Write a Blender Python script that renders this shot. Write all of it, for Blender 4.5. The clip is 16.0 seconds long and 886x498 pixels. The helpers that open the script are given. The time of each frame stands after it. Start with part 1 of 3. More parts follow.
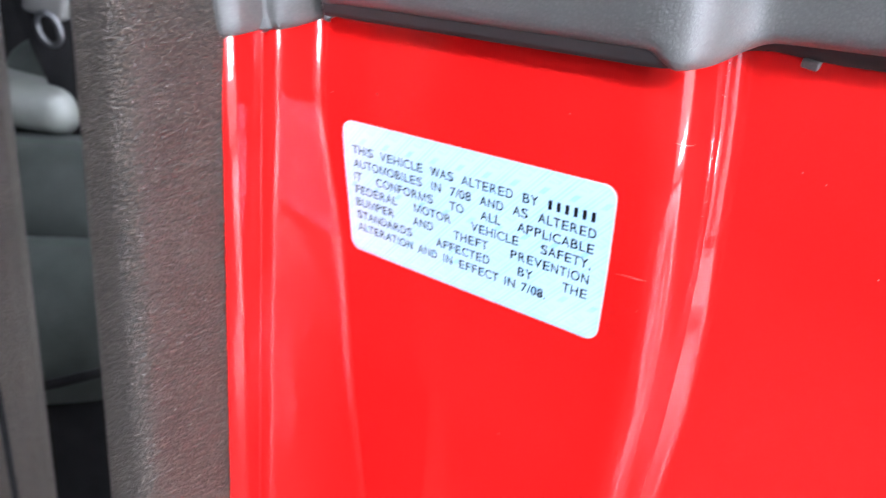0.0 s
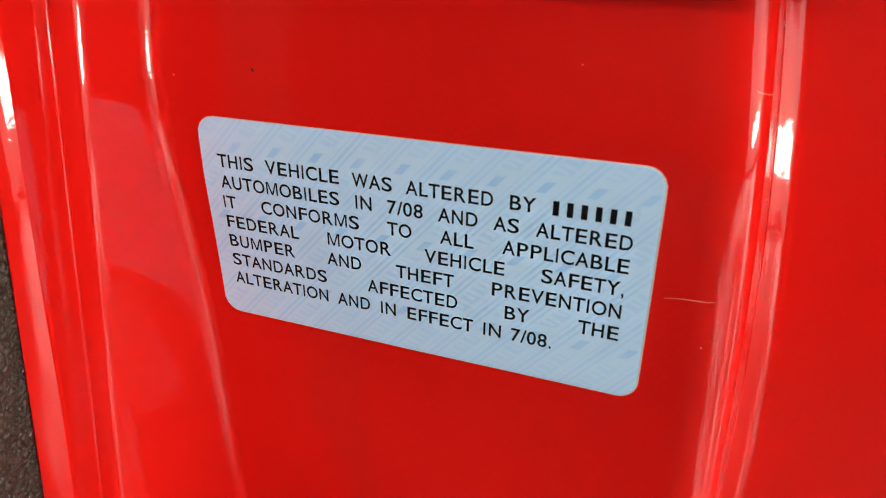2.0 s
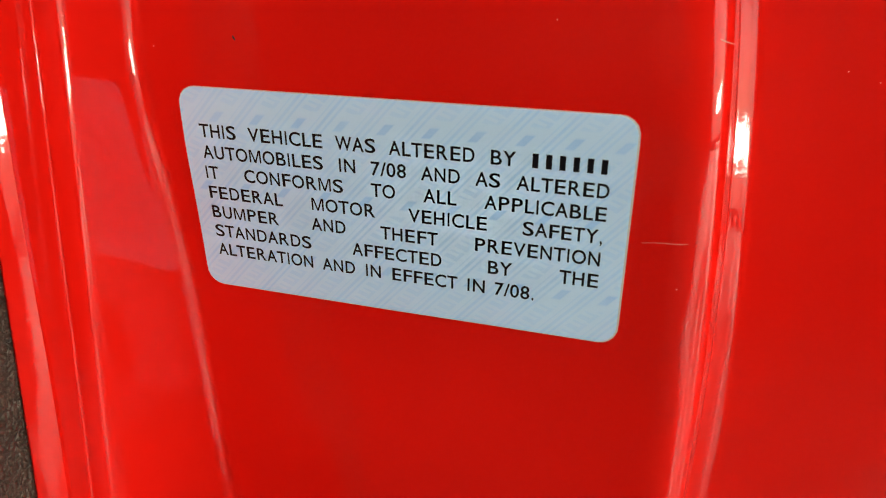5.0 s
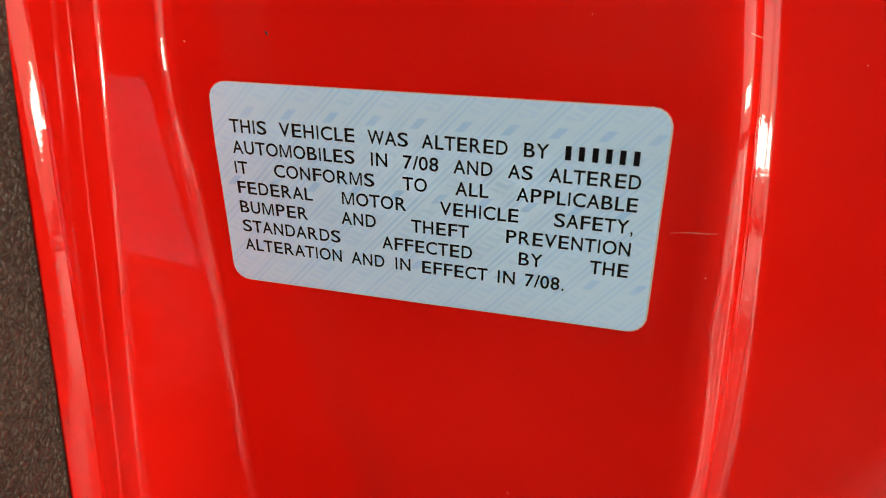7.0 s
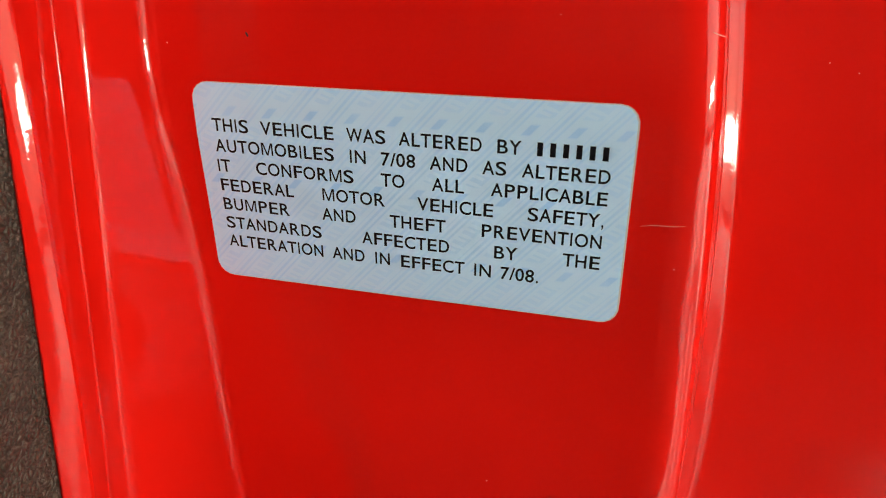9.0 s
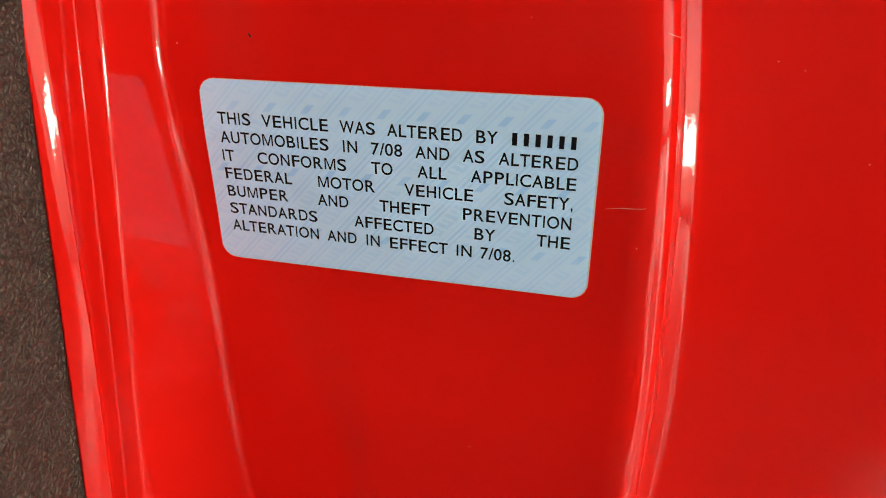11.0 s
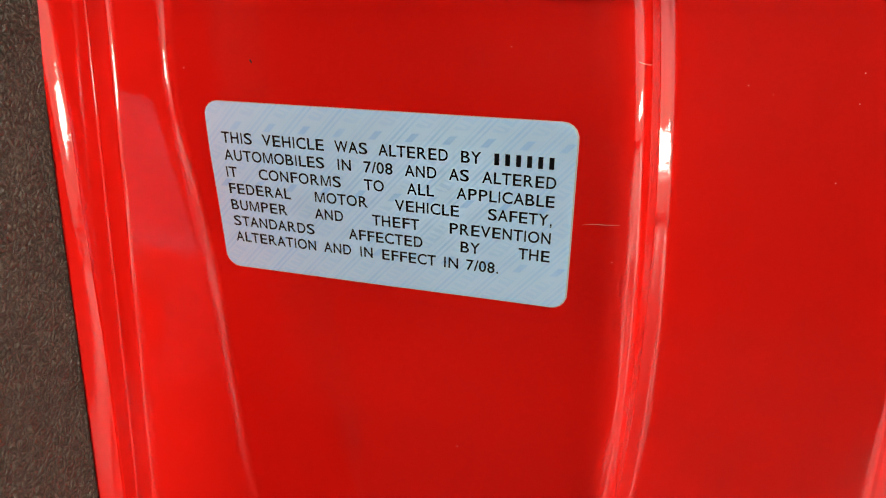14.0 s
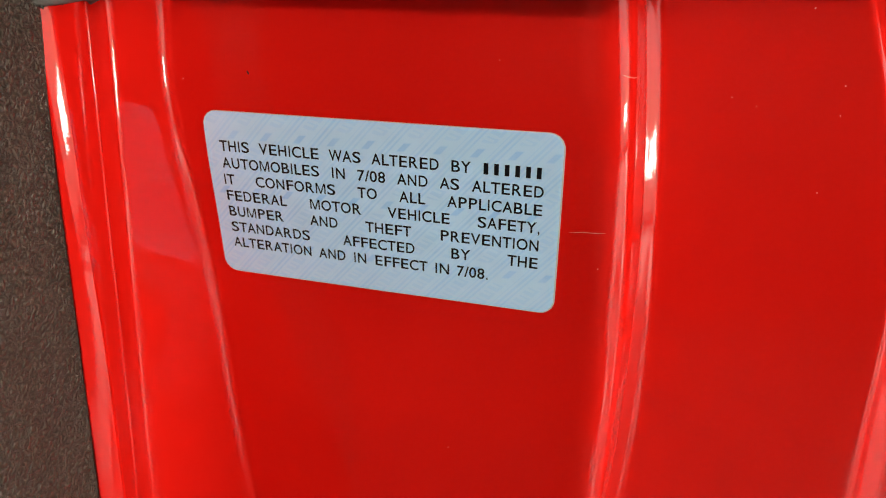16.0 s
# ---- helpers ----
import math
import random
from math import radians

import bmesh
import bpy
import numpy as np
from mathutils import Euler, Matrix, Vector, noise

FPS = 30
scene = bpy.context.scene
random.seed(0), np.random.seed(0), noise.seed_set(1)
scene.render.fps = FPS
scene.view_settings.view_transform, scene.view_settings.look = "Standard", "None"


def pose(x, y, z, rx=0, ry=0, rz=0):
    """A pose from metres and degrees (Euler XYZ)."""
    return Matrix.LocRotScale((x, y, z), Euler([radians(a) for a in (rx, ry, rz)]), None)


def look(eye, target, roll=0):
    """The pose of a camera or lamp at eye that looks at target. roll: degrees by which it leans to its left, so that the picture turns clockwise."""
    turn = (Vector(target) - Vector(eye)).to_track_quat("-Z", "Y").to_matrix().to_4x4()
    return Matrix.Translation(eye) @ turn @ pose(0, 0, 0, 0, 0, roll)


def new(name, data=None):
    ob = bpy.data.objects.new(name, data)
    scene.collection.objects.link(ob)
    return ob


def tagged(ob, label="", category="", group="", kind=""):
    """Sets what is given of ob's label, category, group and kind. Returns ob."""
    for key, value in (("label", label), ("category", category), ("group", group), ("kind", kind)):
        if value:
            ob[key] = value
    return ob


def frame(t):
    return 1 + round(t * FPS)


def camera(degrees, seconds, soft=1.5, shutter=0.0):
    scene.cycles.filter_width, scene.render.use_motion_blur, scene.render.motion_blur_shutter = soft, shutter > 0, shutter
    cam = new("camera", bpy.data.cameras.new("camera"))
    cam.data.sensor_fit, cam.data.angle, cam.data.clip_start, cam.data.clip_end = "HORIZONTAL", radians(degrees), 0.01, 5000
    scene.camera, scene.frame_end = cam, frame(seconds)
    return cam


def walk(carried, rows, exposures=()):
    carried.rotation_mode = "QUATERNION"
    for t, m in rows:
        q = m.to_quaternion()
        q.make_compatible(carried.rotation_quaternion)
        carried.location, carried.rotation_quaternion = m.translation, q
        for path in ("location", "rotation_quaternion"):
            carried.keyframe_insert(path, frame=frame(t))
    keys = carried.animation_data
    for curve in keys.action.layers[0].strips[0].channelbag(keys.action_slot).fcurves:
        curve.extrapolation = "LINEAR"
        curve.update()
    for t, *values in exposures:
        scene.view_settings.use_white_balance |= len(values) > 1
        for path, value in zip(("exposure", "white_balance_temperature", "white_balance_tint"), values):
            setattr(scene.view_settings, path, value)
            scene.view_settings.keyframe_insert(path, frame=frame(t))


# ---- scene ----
LENS = 61.84
cam = camera(LENS, 16.0, 1.0, 0.3)
PATH = [
    (0, (0.11904, -0.18449, 0.85601), (0.01854, -0.03885, 0.76278), 0.90),
    (0.2, (0.10892, -0.17295, 0.85478), (0.01836, -0.01988, 0.76330), 1.53),
    (0.4, (0.09749, -0.16213, 0.85093), (0.01371, -0.00586, 0.75840), 1.38),
    (0.5, (0.09658, -0.15521, 0.84464), (0.01122, 0.00181, 0.75487), 0.54),
    (1, (0.08017, -0.13903, 0.83009), (0.00691, 0.02435, 0.74099), 0.29),
    (1.5, (0.06241, -0.13984, 0.82300), (-0.00209, 0.02771, 0.73487), 0.39),
    (2, (0.05275, -0.13528, 0.82198), (-0.00475, 0.03490, 0.73406), 0.58),
    (2.5, (0.04975, -0.13985, 0.82022), (-0.00348, 0.03234, 0.73351), 0.63),
    (3, (0.04879, -0.13882, 0.81663), (-0.00117, 0.03465, 0.73054), 0.55),
    (3.5, (0.05089, -0.14032, 0.81295), (0.00156, 0.03359, 0.72738), 0.29),
    (6, (0.04464, -0.15028, 0.81444), (0.00172, 0.02577, 0.72980), 0.38),
    (6.5, (0.03784, -0.15192, 0.81515), (-0.00339, 0.02454, 0.73053), 0.49),
    (7, (0.03848, -0.15229, 0.81186), (-0.00195, 0.02473, 0.72802), 0.50),
    (7.5, (0.04042, -0.15106, 0.81191), (0.00015, 0.02561, 0.72726), 0.40),
    (8, (0.04078, -0.15125, 0.81298), (0.00114, 0.02567, 0.72854), 0.39),
    (8.5, (0.04278, -0.15308, 0.81327), (0.00310, 0.02410, 0.72941), 0.29),
    (9, (0.04357, -0.15622, 0.81301), (0.00445, 0.02095, 0.72887), 0.28),
    (11.5, (0.05352, -0.17377, 0.81594), (0.01371, 0.00398, 0.73335), 0.25),
    (12, (0.05541, -0.17106, 0.82263), (0.01423, 0.00556, 0.73831), 0.10),
    (12.5, (0.05826, -0.16772, 0.82308), (0.01676, 0.00910, 0.73936), 0.12),
    (13, (0.05980, -0.16738, 0.82163), (0.01736, 0.00919, 0.73783), -0.02),
    (13.5, (0.05725, -0.17362, 0.81865), (0.01484, 0.00307, 0.73511), 0.04),
    (14, (0.06104, -0.18017, 0.82309), (0.01728, -0.00366, 0.73985), -0.01),
    (14.5, (0.06255, -0.17625, 0.82420), (0.01881, 0.00015, 0.74070), 0.01),
    (15, (0.06206, -0.18010, 0.82274), (0.01809, -0.00376, 0.73925), 0.11),
    (15.5, (0.06395, -0.18134, 0.82420), (0.01876, -0.00537, 0.74059), -0.02),
    (16, (0.06569, -0.18343, 0.82699), (0.02073, -0.00721, 0.74377), 0.03),
]
# stops, kelvin and tint of the picture on the way
EXPOSURES = [(0.0, 1.20, 5250, 16), (0.5, 0.76, 5450, 14), (1.0, 0.36, 5950, 12), (1.5, 0.05, 6400, 11), (2.0, -0.12, 6600, 11), (3.5, -0.19, 6950, 10), (7.0, -0.20, 7300, 10), (12.0, -0.18, 6900, 10), (16.0, -0.19, 6900, 10)]
walk(cam, [(t, look(eye, target, roll)) for t, eye, target, roll in PATH], EXPOSURES)
cam.data.dof.use_dof = True
cam.data.dof.focus_distance = 0.185
cam.data.dof.aperture_fstop = 24.0

# ---- world and light ----
world = bpy.data.worlds.new("world")
scene.world = world
world.use_nodes = True
wn = world.node_tree
sky = wn.nodes.new("ShaderNodeTexSky")
sky.sky_type = "NISHITA"
sky.sun_disc = False
sky.sun_elevation, sky.sun_rotation = radians(35), radians(70)
wn.nodes["Background"].inputs["Strength"].default_value = 0.12
wn.links.new(sky.outputs["Color"], wn.nodes["Background"].inputs["Color"])

# added sun lamp, which brightens the unseen floor through the wide window
sun_data = bpy.data.lights.new("sun", "SUN")
sun_data.energy, sun_data.angle, sun_data.color = 4.5, radians(0.5), (1.0, 0.94, 0.84)
sun = new("sun", sun_data)
sun.matrix_basis = look((8.0, 2.9, 6.0), (8.0 - math.cos(radians(35)) * math.sin(radians(70)), 2.9 - math.cos(radians(35)) * math.cos(radians(70)), 6.0 - math.sin(radians(35))))

# brightness of the lamps added in the unseen window: low strip, then whole opening
WINDOW_GLOW, WIDE_GLOW = 58.0, 1.9


# ---- materials ----
def material(name, base, rough=0.5, metal=0.0, coat=0.0):
    m = bpy.data.materials.new(name)
    m.use_nodes = True
    b = m.node_tree.nodes["Principled BSDF"]
    b.inputs["Base Color"].default_value = (*base, 1)
    b.inputs["Roughness"].default_value = rough
    b.inputs["Metallic"].default_value = metal
    b.inputs["Coat Weight"].default_value = coat
    return m


def node(m, kind, **inputs):
    n = m.node_tree.nodes.new(kind)
    for key, value in inputs.items():
        n.inputs[key.replace("_", " ")].default_value = value
    return n


def wire(m, a, b):
    m.node_tree.links.new(a, b)


def bsdf(m):
    return m.node_tree.nodes["Principled BSDF"]


def coords(m, scale=(1, 1, 1), turn=(0, 0, 0)):
    c = m.node_tree.nodes.new("ShaderNodeTexCoord")
    p = m.node_tree.nodes.new("ShaderNodeMapping")
    p.inputs["Scale"].default_value = scale
    p.inputs["Rotation"].default_value = [radians(a) for a in turn]
    wire(m, c.outputs["Object"], p.inputs["Vector"])
    return p.outputs["Vector"]


def noise_tex(m, vec, scale, detail=3.0, rough=0.5):
    n = node(m, "ShaderNodeTexNoise", Scale=scale, Detail=detail, Roughness=rough)
    wire(m, vec, n.inputs["Vector"])
    return n.outputs["Fac"]


def ramp(m, fac, stops):
    r = m.node_tree.nodes.new("ShaderNodeValToRGB")
    while len(r.color_ramp.elements) < len(stops):
        r.color_ramp.elements.new(0.5)
    for e, (p, c) in zip(r.color_ramp.elements, stops):
        e.position, e.color = p, (*c, 1) if len(c) == 3 else c
    wire(m, fac, r.inputs["Fac"])
    return r.outputs["Color"]


def bump(m, height, strength, distance):
    b = node(m, "ShaderNodeBump", Strength=strength, Distance=distance)
    wire(m, height, b.inputs["Height"])
    return b


def maths(m, kind, a, b=0.0, c=0.0):
    n = m.node_tree.nodes.new("ShaderNodeMath")
    n.operation = kind
    for k, v in enumerate((a, b, c)):
        if isinstance(v, (int, float)):
            n.inputs[k].default_value = v
        else:
            wire(m, v, n.inputs[k])
    return n.outputs[0]


def red_paint():
    m = material("red_paint", (0.67, 0.003, 0.003), 0.38, 0.0, 1.0)
    b = bsdf(m)
    b.inputs["Coat Roughness"].default_value = 0.03
    b.inputs["Specular IOR Level"].default_value = 0.0
    b.inputs["Coat IOR"].default_value = 1.46
    v = coords(m)
    c = ramp(m, noise_tex(m, v, 14, 3), [(0.3, (0.65, 0.0085, 0.0055)), (0.7, (0.71, 0.0105, 0.0070))])
    wire(m, c, b.inputs["Base Color"])
    peel = maths(m, "MULTIPLY_ADD", noise_tex(m, v, 1100, 2), 0.22, noise_tex(m, v, 260, 2))
    orange_peel = bump(m, peel, 0.07, 0.0006)
    wire(m, orange_peel.outputs["Normal"], b.inputs["Coat Normal"])
    smear = ramp(m, noise_tex(m, coords(m, (1, 1, 0.35)), 30, 4, 0.6), [(0.45, (0.02,) * 3), (0.75, (0.10,) * 3)])
    wire(m, smear, b.inputs["Coat Roughness"])
    return m


def grained_plastic(name, dark, light, size=380.0, depth=0.0007, rough=0.5, gloss=0.45):
    """Moulded leather grain: uneven cells with sunk creases, short slanting wrinkles across them and fine pores."""
    m = material(name, dark, rough)
    b = bsdf(m)
    b.inputs["Specular IOR Level"].default_value = gloss
    v = coords(m, (1.0, 1.0, 0.85))
    warp = node(m, "ShaderNodeTexNoise", Scale=size * 0.7, Detail=2.0)
    wire(m, v, warp.inputs["Vector"])
    shift = m.node_tree.nodes.new("ShaderNodeVectorMath")
    shift.operation = "MULTIPLY_ADD"
    wire(m, warp.outputs["Color"], shift.inputs[0])
    shift.inputs[1].default_value = (0.9 / size,) * 3
    wire(m, v, shift.inputs[2])
    cells = []
    for k in (1.0, 1.9):
        vor = node(m, "ShaderNodeTexVoronoi", Scale=size * k)
        vor.feature = "DISTANCE_TO_EDGE"
        wire(m, shift.outputs[0], vor.inputs["Vector"])
        cells.append(ramp(m, vor.outputs["Distance"], [(0.0, (0,) * 3), (0.08, (0.25,) * 3), (0.40, (1,) * 3)]))
    folds = noise_tex(m, coords(m, (1.0, 0.6, 1.3), (-42, 0, 0)), size * 1.1, 2, 0.5)
    folds = ramp(m, folds, [(0.36, (0,) * 3), (0.64, (1,) * 3)])
    pores = noise_tex(m, v, size * 3.2, 2, 0.5)
    h = maths(m, "MULTIPLY_ADD", cells[0], 0.90, maths(m, "MULTIPLY", cells[1], 0.30))
    h = maths(m, "MULTIPLY_ADD", folds, 0.50, h)
    h = maths(m, "MULTIPLY_ADD", pores, 0.15, h)
    wire(m, bump(m, h, 1.0, depth).outputs["Normal"], b.inputs["Normal"])
    patch = noise_tex(m, v, 45, 3)
    tone = maths(m, "MULTIPLY", maths(m, "MULTIPLY_ADD", patch, 0.5, h), 0.48)
    wire(m, ramp(m, tone, [(0.30, dark), (0.85, light)]), b.inputs["Base Color"])
    return m


def leather(name, dark, light, rough=0.45, gloss=0.5):
    m = material(name, dark, rough)
    b = bsdf(m)
    b.inputs["Specular IOR Level"].default_value = gloss
    v = coords(m)
    vor = node(m, "ShaderNodeTexVoronoi", Scale=420.0)
    wire(m, v, vor.inputs["Vector"])
    wire(m, bump(m, vor.outputs["Distance"], 0.4, 0.0004).outputs["Normal"], b.inputs["Normal"])
    wire(m, ramp(m, noise_tex(m, v, 30, 4), [(0.3, dark), (0.75, light)]), b.inputs["Base Color"])
    return m


def label_paper():
    """Pale blue film with a security print: slanting stripes, rows of small lozenges and rows of block shapes between them."""
    m = material("label_paper", (0.60, 0.76, 0.86), 0.32)
    b = bsdf(m)
    sep = m.node_tree.nodes.new("ShaderNodeSeparateXYZ")
    wire(m, coords(m), sep.inputs[0])
    x, z = sep.outputs["X"], sep.outputs["Z"]
    period = 0.0101
    across = maths(m, "MULTIPLY", maths(m, "MULTIPLY_ADD", z, -0.90, x), 1 / period)
    fa = maths(m, "FRACT", maths(m, "ADD", across, 0.30))

    def band(value, centre, half, soft):
        d = maths(m, "ABSOLUTE", maths(m, "SUBTRACT", value, centre))
        r = m.node_tree.nodes.new("ShaderNodeMapRange")
        r.interpolation_type = "SMOOTHSTEP"
        wire(m, d, r.inputs["Value"])
        r.inputs["From Min"].default_value, r.inputs["From Max"].default_value = half - soft, half + soft
        r.inputs["To Min"].default_value, r.inputs["To Max"].default_value = 1.0, 0.0
        return r.outputs["Result"]

    stripes = maths(m, "MAXIMUM", band(fa, 0.08, 0.045, 0.02), band(fa, 0.24, 0.035, 0.02))
    stripes = maths(m, "MAXIMUM", stripes, maths(m, "MULTIPLY", band(fa, 0.93, 0.02, 0.015), 0.7))
    row = maths(m, "FRACT", maths(m, "MULTIPLY_ADD", z, 1 / 0.0170, -0.75 / 0.0170 - 1.13 + 0.5 + 6))
    lozenges = maths(m, "MULTIPLY", band(fa, 0.56, 0.105, 0.03), band(row, 0.5, 0.075, 0.02))
    along = maths(m, "MULTIPLY", maths(m, "ADD", z, maths(m, "MULTIPLY", x, 0.35)), 1 / 0.0034)
    fl = maths(m, "FRACT", along)
    part_a = maths(m, "MULTIPLY", band(fl, 0.30, 0.17, 0.03), band(fa, 0.52, 0.15, 0.02))
    part_b = maths(m, "MULTIPLY", band(fl, 0.5, 0.42, 0.03), band(fa, 0.72, 0.05, 0.02))
    part_c = maths(m, "MULTIPLY", band(fl, 0.78, 0.08, 0.03), band(fa, 0.56, 0.17, 0.02))
    blocks = maths(m, "MULTIPLY", maths(m, "MAXIMUM", maths(m, "MAXIMUM", part_a, part_b), part_c), band(row, 0.0, 0.33, 0.02))
    blocks = maths(m, "ADD", blocks, maths(m, "MULTIPLY", maths(m, "MAXIMUM", maths(m, "MAXIMUM", part_a, part_b), part_c), band(row, 1.0, 0.33, 0.02)))
    print_ = maths(m, "MAXIMUM", maths(m, "MULTIPLY", stripes, 0.62), maths(m, "MULTIPLY", blocks, 0.45))
    print_ = maths(m, "MAXIMUM", print_, maths(m, "MULTIPLY", lozenges, 0.9))
    worn = noise_tex(m, coords(m), 60, 4, 0.6)
    print_ = maths(m, "MULTIPLY", print_, ramp(m, worn, [(0.25, (0.45,) * 3), (0.65, (1,) * 3)]))
    dots = node(m, "ShaderNodeTexVoronoi", Scale=3000.0)
    dots.inputs["Randomness"].default_value = 0.15
    wire(m, coords(m, (1, 1, 1), (0, 28, 0)), dots.inputs["Vector"])
    print_ = maths(m, "MULTIPLY_ADD", ramp(m, dots.outputs["Distance"], [(0.2, (1,) * 3), (0.55, (0,) * 3)]), 0.16, print_)
    c = ramp(m, print_, [(0.0, (0.535, 0.765, 0.99)), (0.5, (0.455, 0.72, 0.985)), (1.0, (0.315, 0.62, 0.96))])
    wire(m, c, b.inputs["Base Color"])
    wire(m, bump(m, noise_tex(m, coords(m), 900, 2), 0.05, 0.0002).outputs["Normal"], b.inputs["Normal"])
    return m


def plaster(name, a, b_, scale=3.0):
    m = material(name, a, 0.85)
    wire(m, ramp(m, noise_tex(m, coords(m), scale, 5), [(0.3, a), (0.7, b_)]), bsdf(m).inputs["Base Color"])
    return m


def reflector_floor():
    """Dark sealed concrete with soft-edged pale patches, unseen, added to brighten the paint's reflections."""
    m = material("reflector_floor", (0.04, 0.04, 0.04), 0.8)
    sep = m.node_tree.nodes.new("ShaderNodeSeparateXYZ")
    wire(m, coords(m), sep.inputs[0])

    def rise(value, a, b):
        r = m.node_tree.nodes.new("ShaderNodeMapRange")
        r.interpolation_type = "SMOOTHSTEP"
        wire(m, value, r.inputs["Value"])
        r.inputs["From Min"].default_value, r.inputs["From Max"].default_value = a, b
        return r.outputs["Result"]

    def pale_patch(x0, x1, y0, y1, edge):
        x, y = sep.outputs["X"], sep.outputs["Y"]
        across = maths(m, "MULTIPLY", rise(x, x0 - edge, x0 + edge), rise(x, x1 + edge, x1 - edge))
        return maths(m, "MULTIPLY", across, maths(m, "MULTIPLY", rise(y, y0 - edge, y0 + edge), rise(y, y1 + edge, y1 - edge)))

    pale = maths(m, "MAXIMUM", maths(m, "MAXIMUM", pale_patch(0.35, 9.0, 0.16, 9.0, 0.08), pale_patch(0.90, 2.20, -0.74, -0.34, 0.14)), maths(m, "MAXIMUM", pale_patch(1.00, 3.60, -1.90, -1.05, 0.22), pale_patch(2.70, 9.0, -1.75, -0.25, 0.22)))
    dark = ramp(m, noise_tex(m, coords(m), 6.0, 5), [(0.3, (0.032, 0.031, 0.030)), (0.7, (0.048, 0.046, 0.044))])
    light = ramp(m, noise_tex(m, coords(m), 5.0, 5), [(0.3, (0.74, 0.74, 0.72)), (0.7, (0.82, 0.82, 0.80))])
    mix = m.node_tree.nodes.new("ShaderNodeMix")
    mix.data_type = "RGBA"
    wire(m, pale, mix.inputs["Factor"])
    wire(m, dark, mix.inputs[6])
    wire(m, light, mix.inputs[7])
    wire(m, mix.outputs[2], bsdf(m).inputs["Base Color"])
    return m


def glowing(name, colour, strength):
    m = material(name, colour, 0.5)
    b = bsdf(m)
    b.inputs["Emission Color"].default_value = (*colour, 1)
    b.inputs["Emission Strength"].default_value = strength
    return m


PAINT = red_paint()
TRIM = grained_plastic("grained_trim", (0.023, 0.0172, 0.0118), (0.106, 0.082, 0.0600), 690.0, 0.00072, 0.40, 0.55)
COVER = grained_plastic("cover_plastic", (0.092, 0.090, 0.082), (0.118, 0.115, 0.105), 900.0, 0.00004, 0.42, 0.6)
RUBBER = material("black_rubber", (0.028, 0.022, 0.020), 0.75)
PAPER = label_paper()
EDGE = material("label_rim_highlight", (0.62, 0.60, 0.58), 0.25)
INK = material("black_ink", (0.004, 0.004, 0.006), 0.6)
bsdf(INK).inputs["Specular IOR Level"].default_value = 0.15
LEATHER = leather("grey_green_leather", (0.030, 0.034, 0.029), (0.055, 0.061, 0.052))
# paler copy of the leather: light falling on the roll, put into its colour
LIT_LEATHER = leather("lit_grey_leather", (0.11, 0.115, 0.100), (0.165, 0.170, 0.148))
CARPET = leather("charcoal_cloth", (0.009, 0.009, 0.009), (0.018, 0.017, 0.017), 0.9, 0.1)
STEEL = material("dull_steel", (0.14, 0.14, 0.14), 0.5, 1.0)
SCRATCH = material("bare_scratch", (0.62, 0.26, 0.20), 0.6)
DIRT = material("dirt_speck", (0.03, 0.01, 0.01), 0.8)
DUST = material("dust_speck", (0.75, 0.5, 0.45), 0.8)
WALL = plaster("wall_paint", (0.62, 0.61, 0.58), (0.70, 0.69, 0.66))
CEIL = plaster("ceiling_paint", (0.74, 0.74, 0.72), (0.80, 0.80, 0.78))
CONCRETE = reflector_floor()
DARK_WALL = plaster("dark_wall_paint", (0.055, 0.055, 0.055), (0.08, 0.08, 0.078))
LAMP_GLOW = glowing("lamp_diffuser", (1.0, 0.97, 0.92), 46.0)
LAMP_BODY = material("white_metal", (0.75, 0.75, 0.75), 0.4)


# ---- mesh helpers ----
def part(name, bm, mat, parent=None, label="", smooth=True):
    me = bpy.data.meshes.new(name)
    bm.normal_update()
    bm.to_mesh(me)
    bm.free()
    me.materials.append(mat)
    for p in me.polygons:
        p.use_smooth = smooth
    ob = new(name, me)
    if parent is not None:
        ob.parent = parent
        ob.matrix_parent_inverse = parent.matrix_basis.inverted()
    if label:
        ob["label"] = label
    return ob


def empty(name, at, label, category, group="", kind=""):
    ob = new(name)
    ob.empty_display_size = 0.02
    ob.matrix_basis = Matrix.Translation(at)
    return tagged(ob, label, category, group, kind)


def rounded_box(size, r, m=None, seg=4):
    bm = bmesh.new()
    bmesh.ops.create_cube(bm, size=1, matrix=Matrix.Diagonal((*size, 1)))
    bmesh.ops.bevel(bm, geom=bm.edges[:], offset=r, segments=seg, affect="EDGES", profile=0.5)
    if m is not None:
        bm.transform(m)
    return bm


def box(lo, hi):
    bm = bmesh.new()
    c = [(a + b) / 2 for a, b in zip(lo, hi)]
    s = [b - a for a, b in zip(lo, hi)]
    bmesh.ops.create_cube(bm, size=1, matrix=Matrix.Translation(c) @ Matrix.Diagonal((*s, 1)))
    return bm


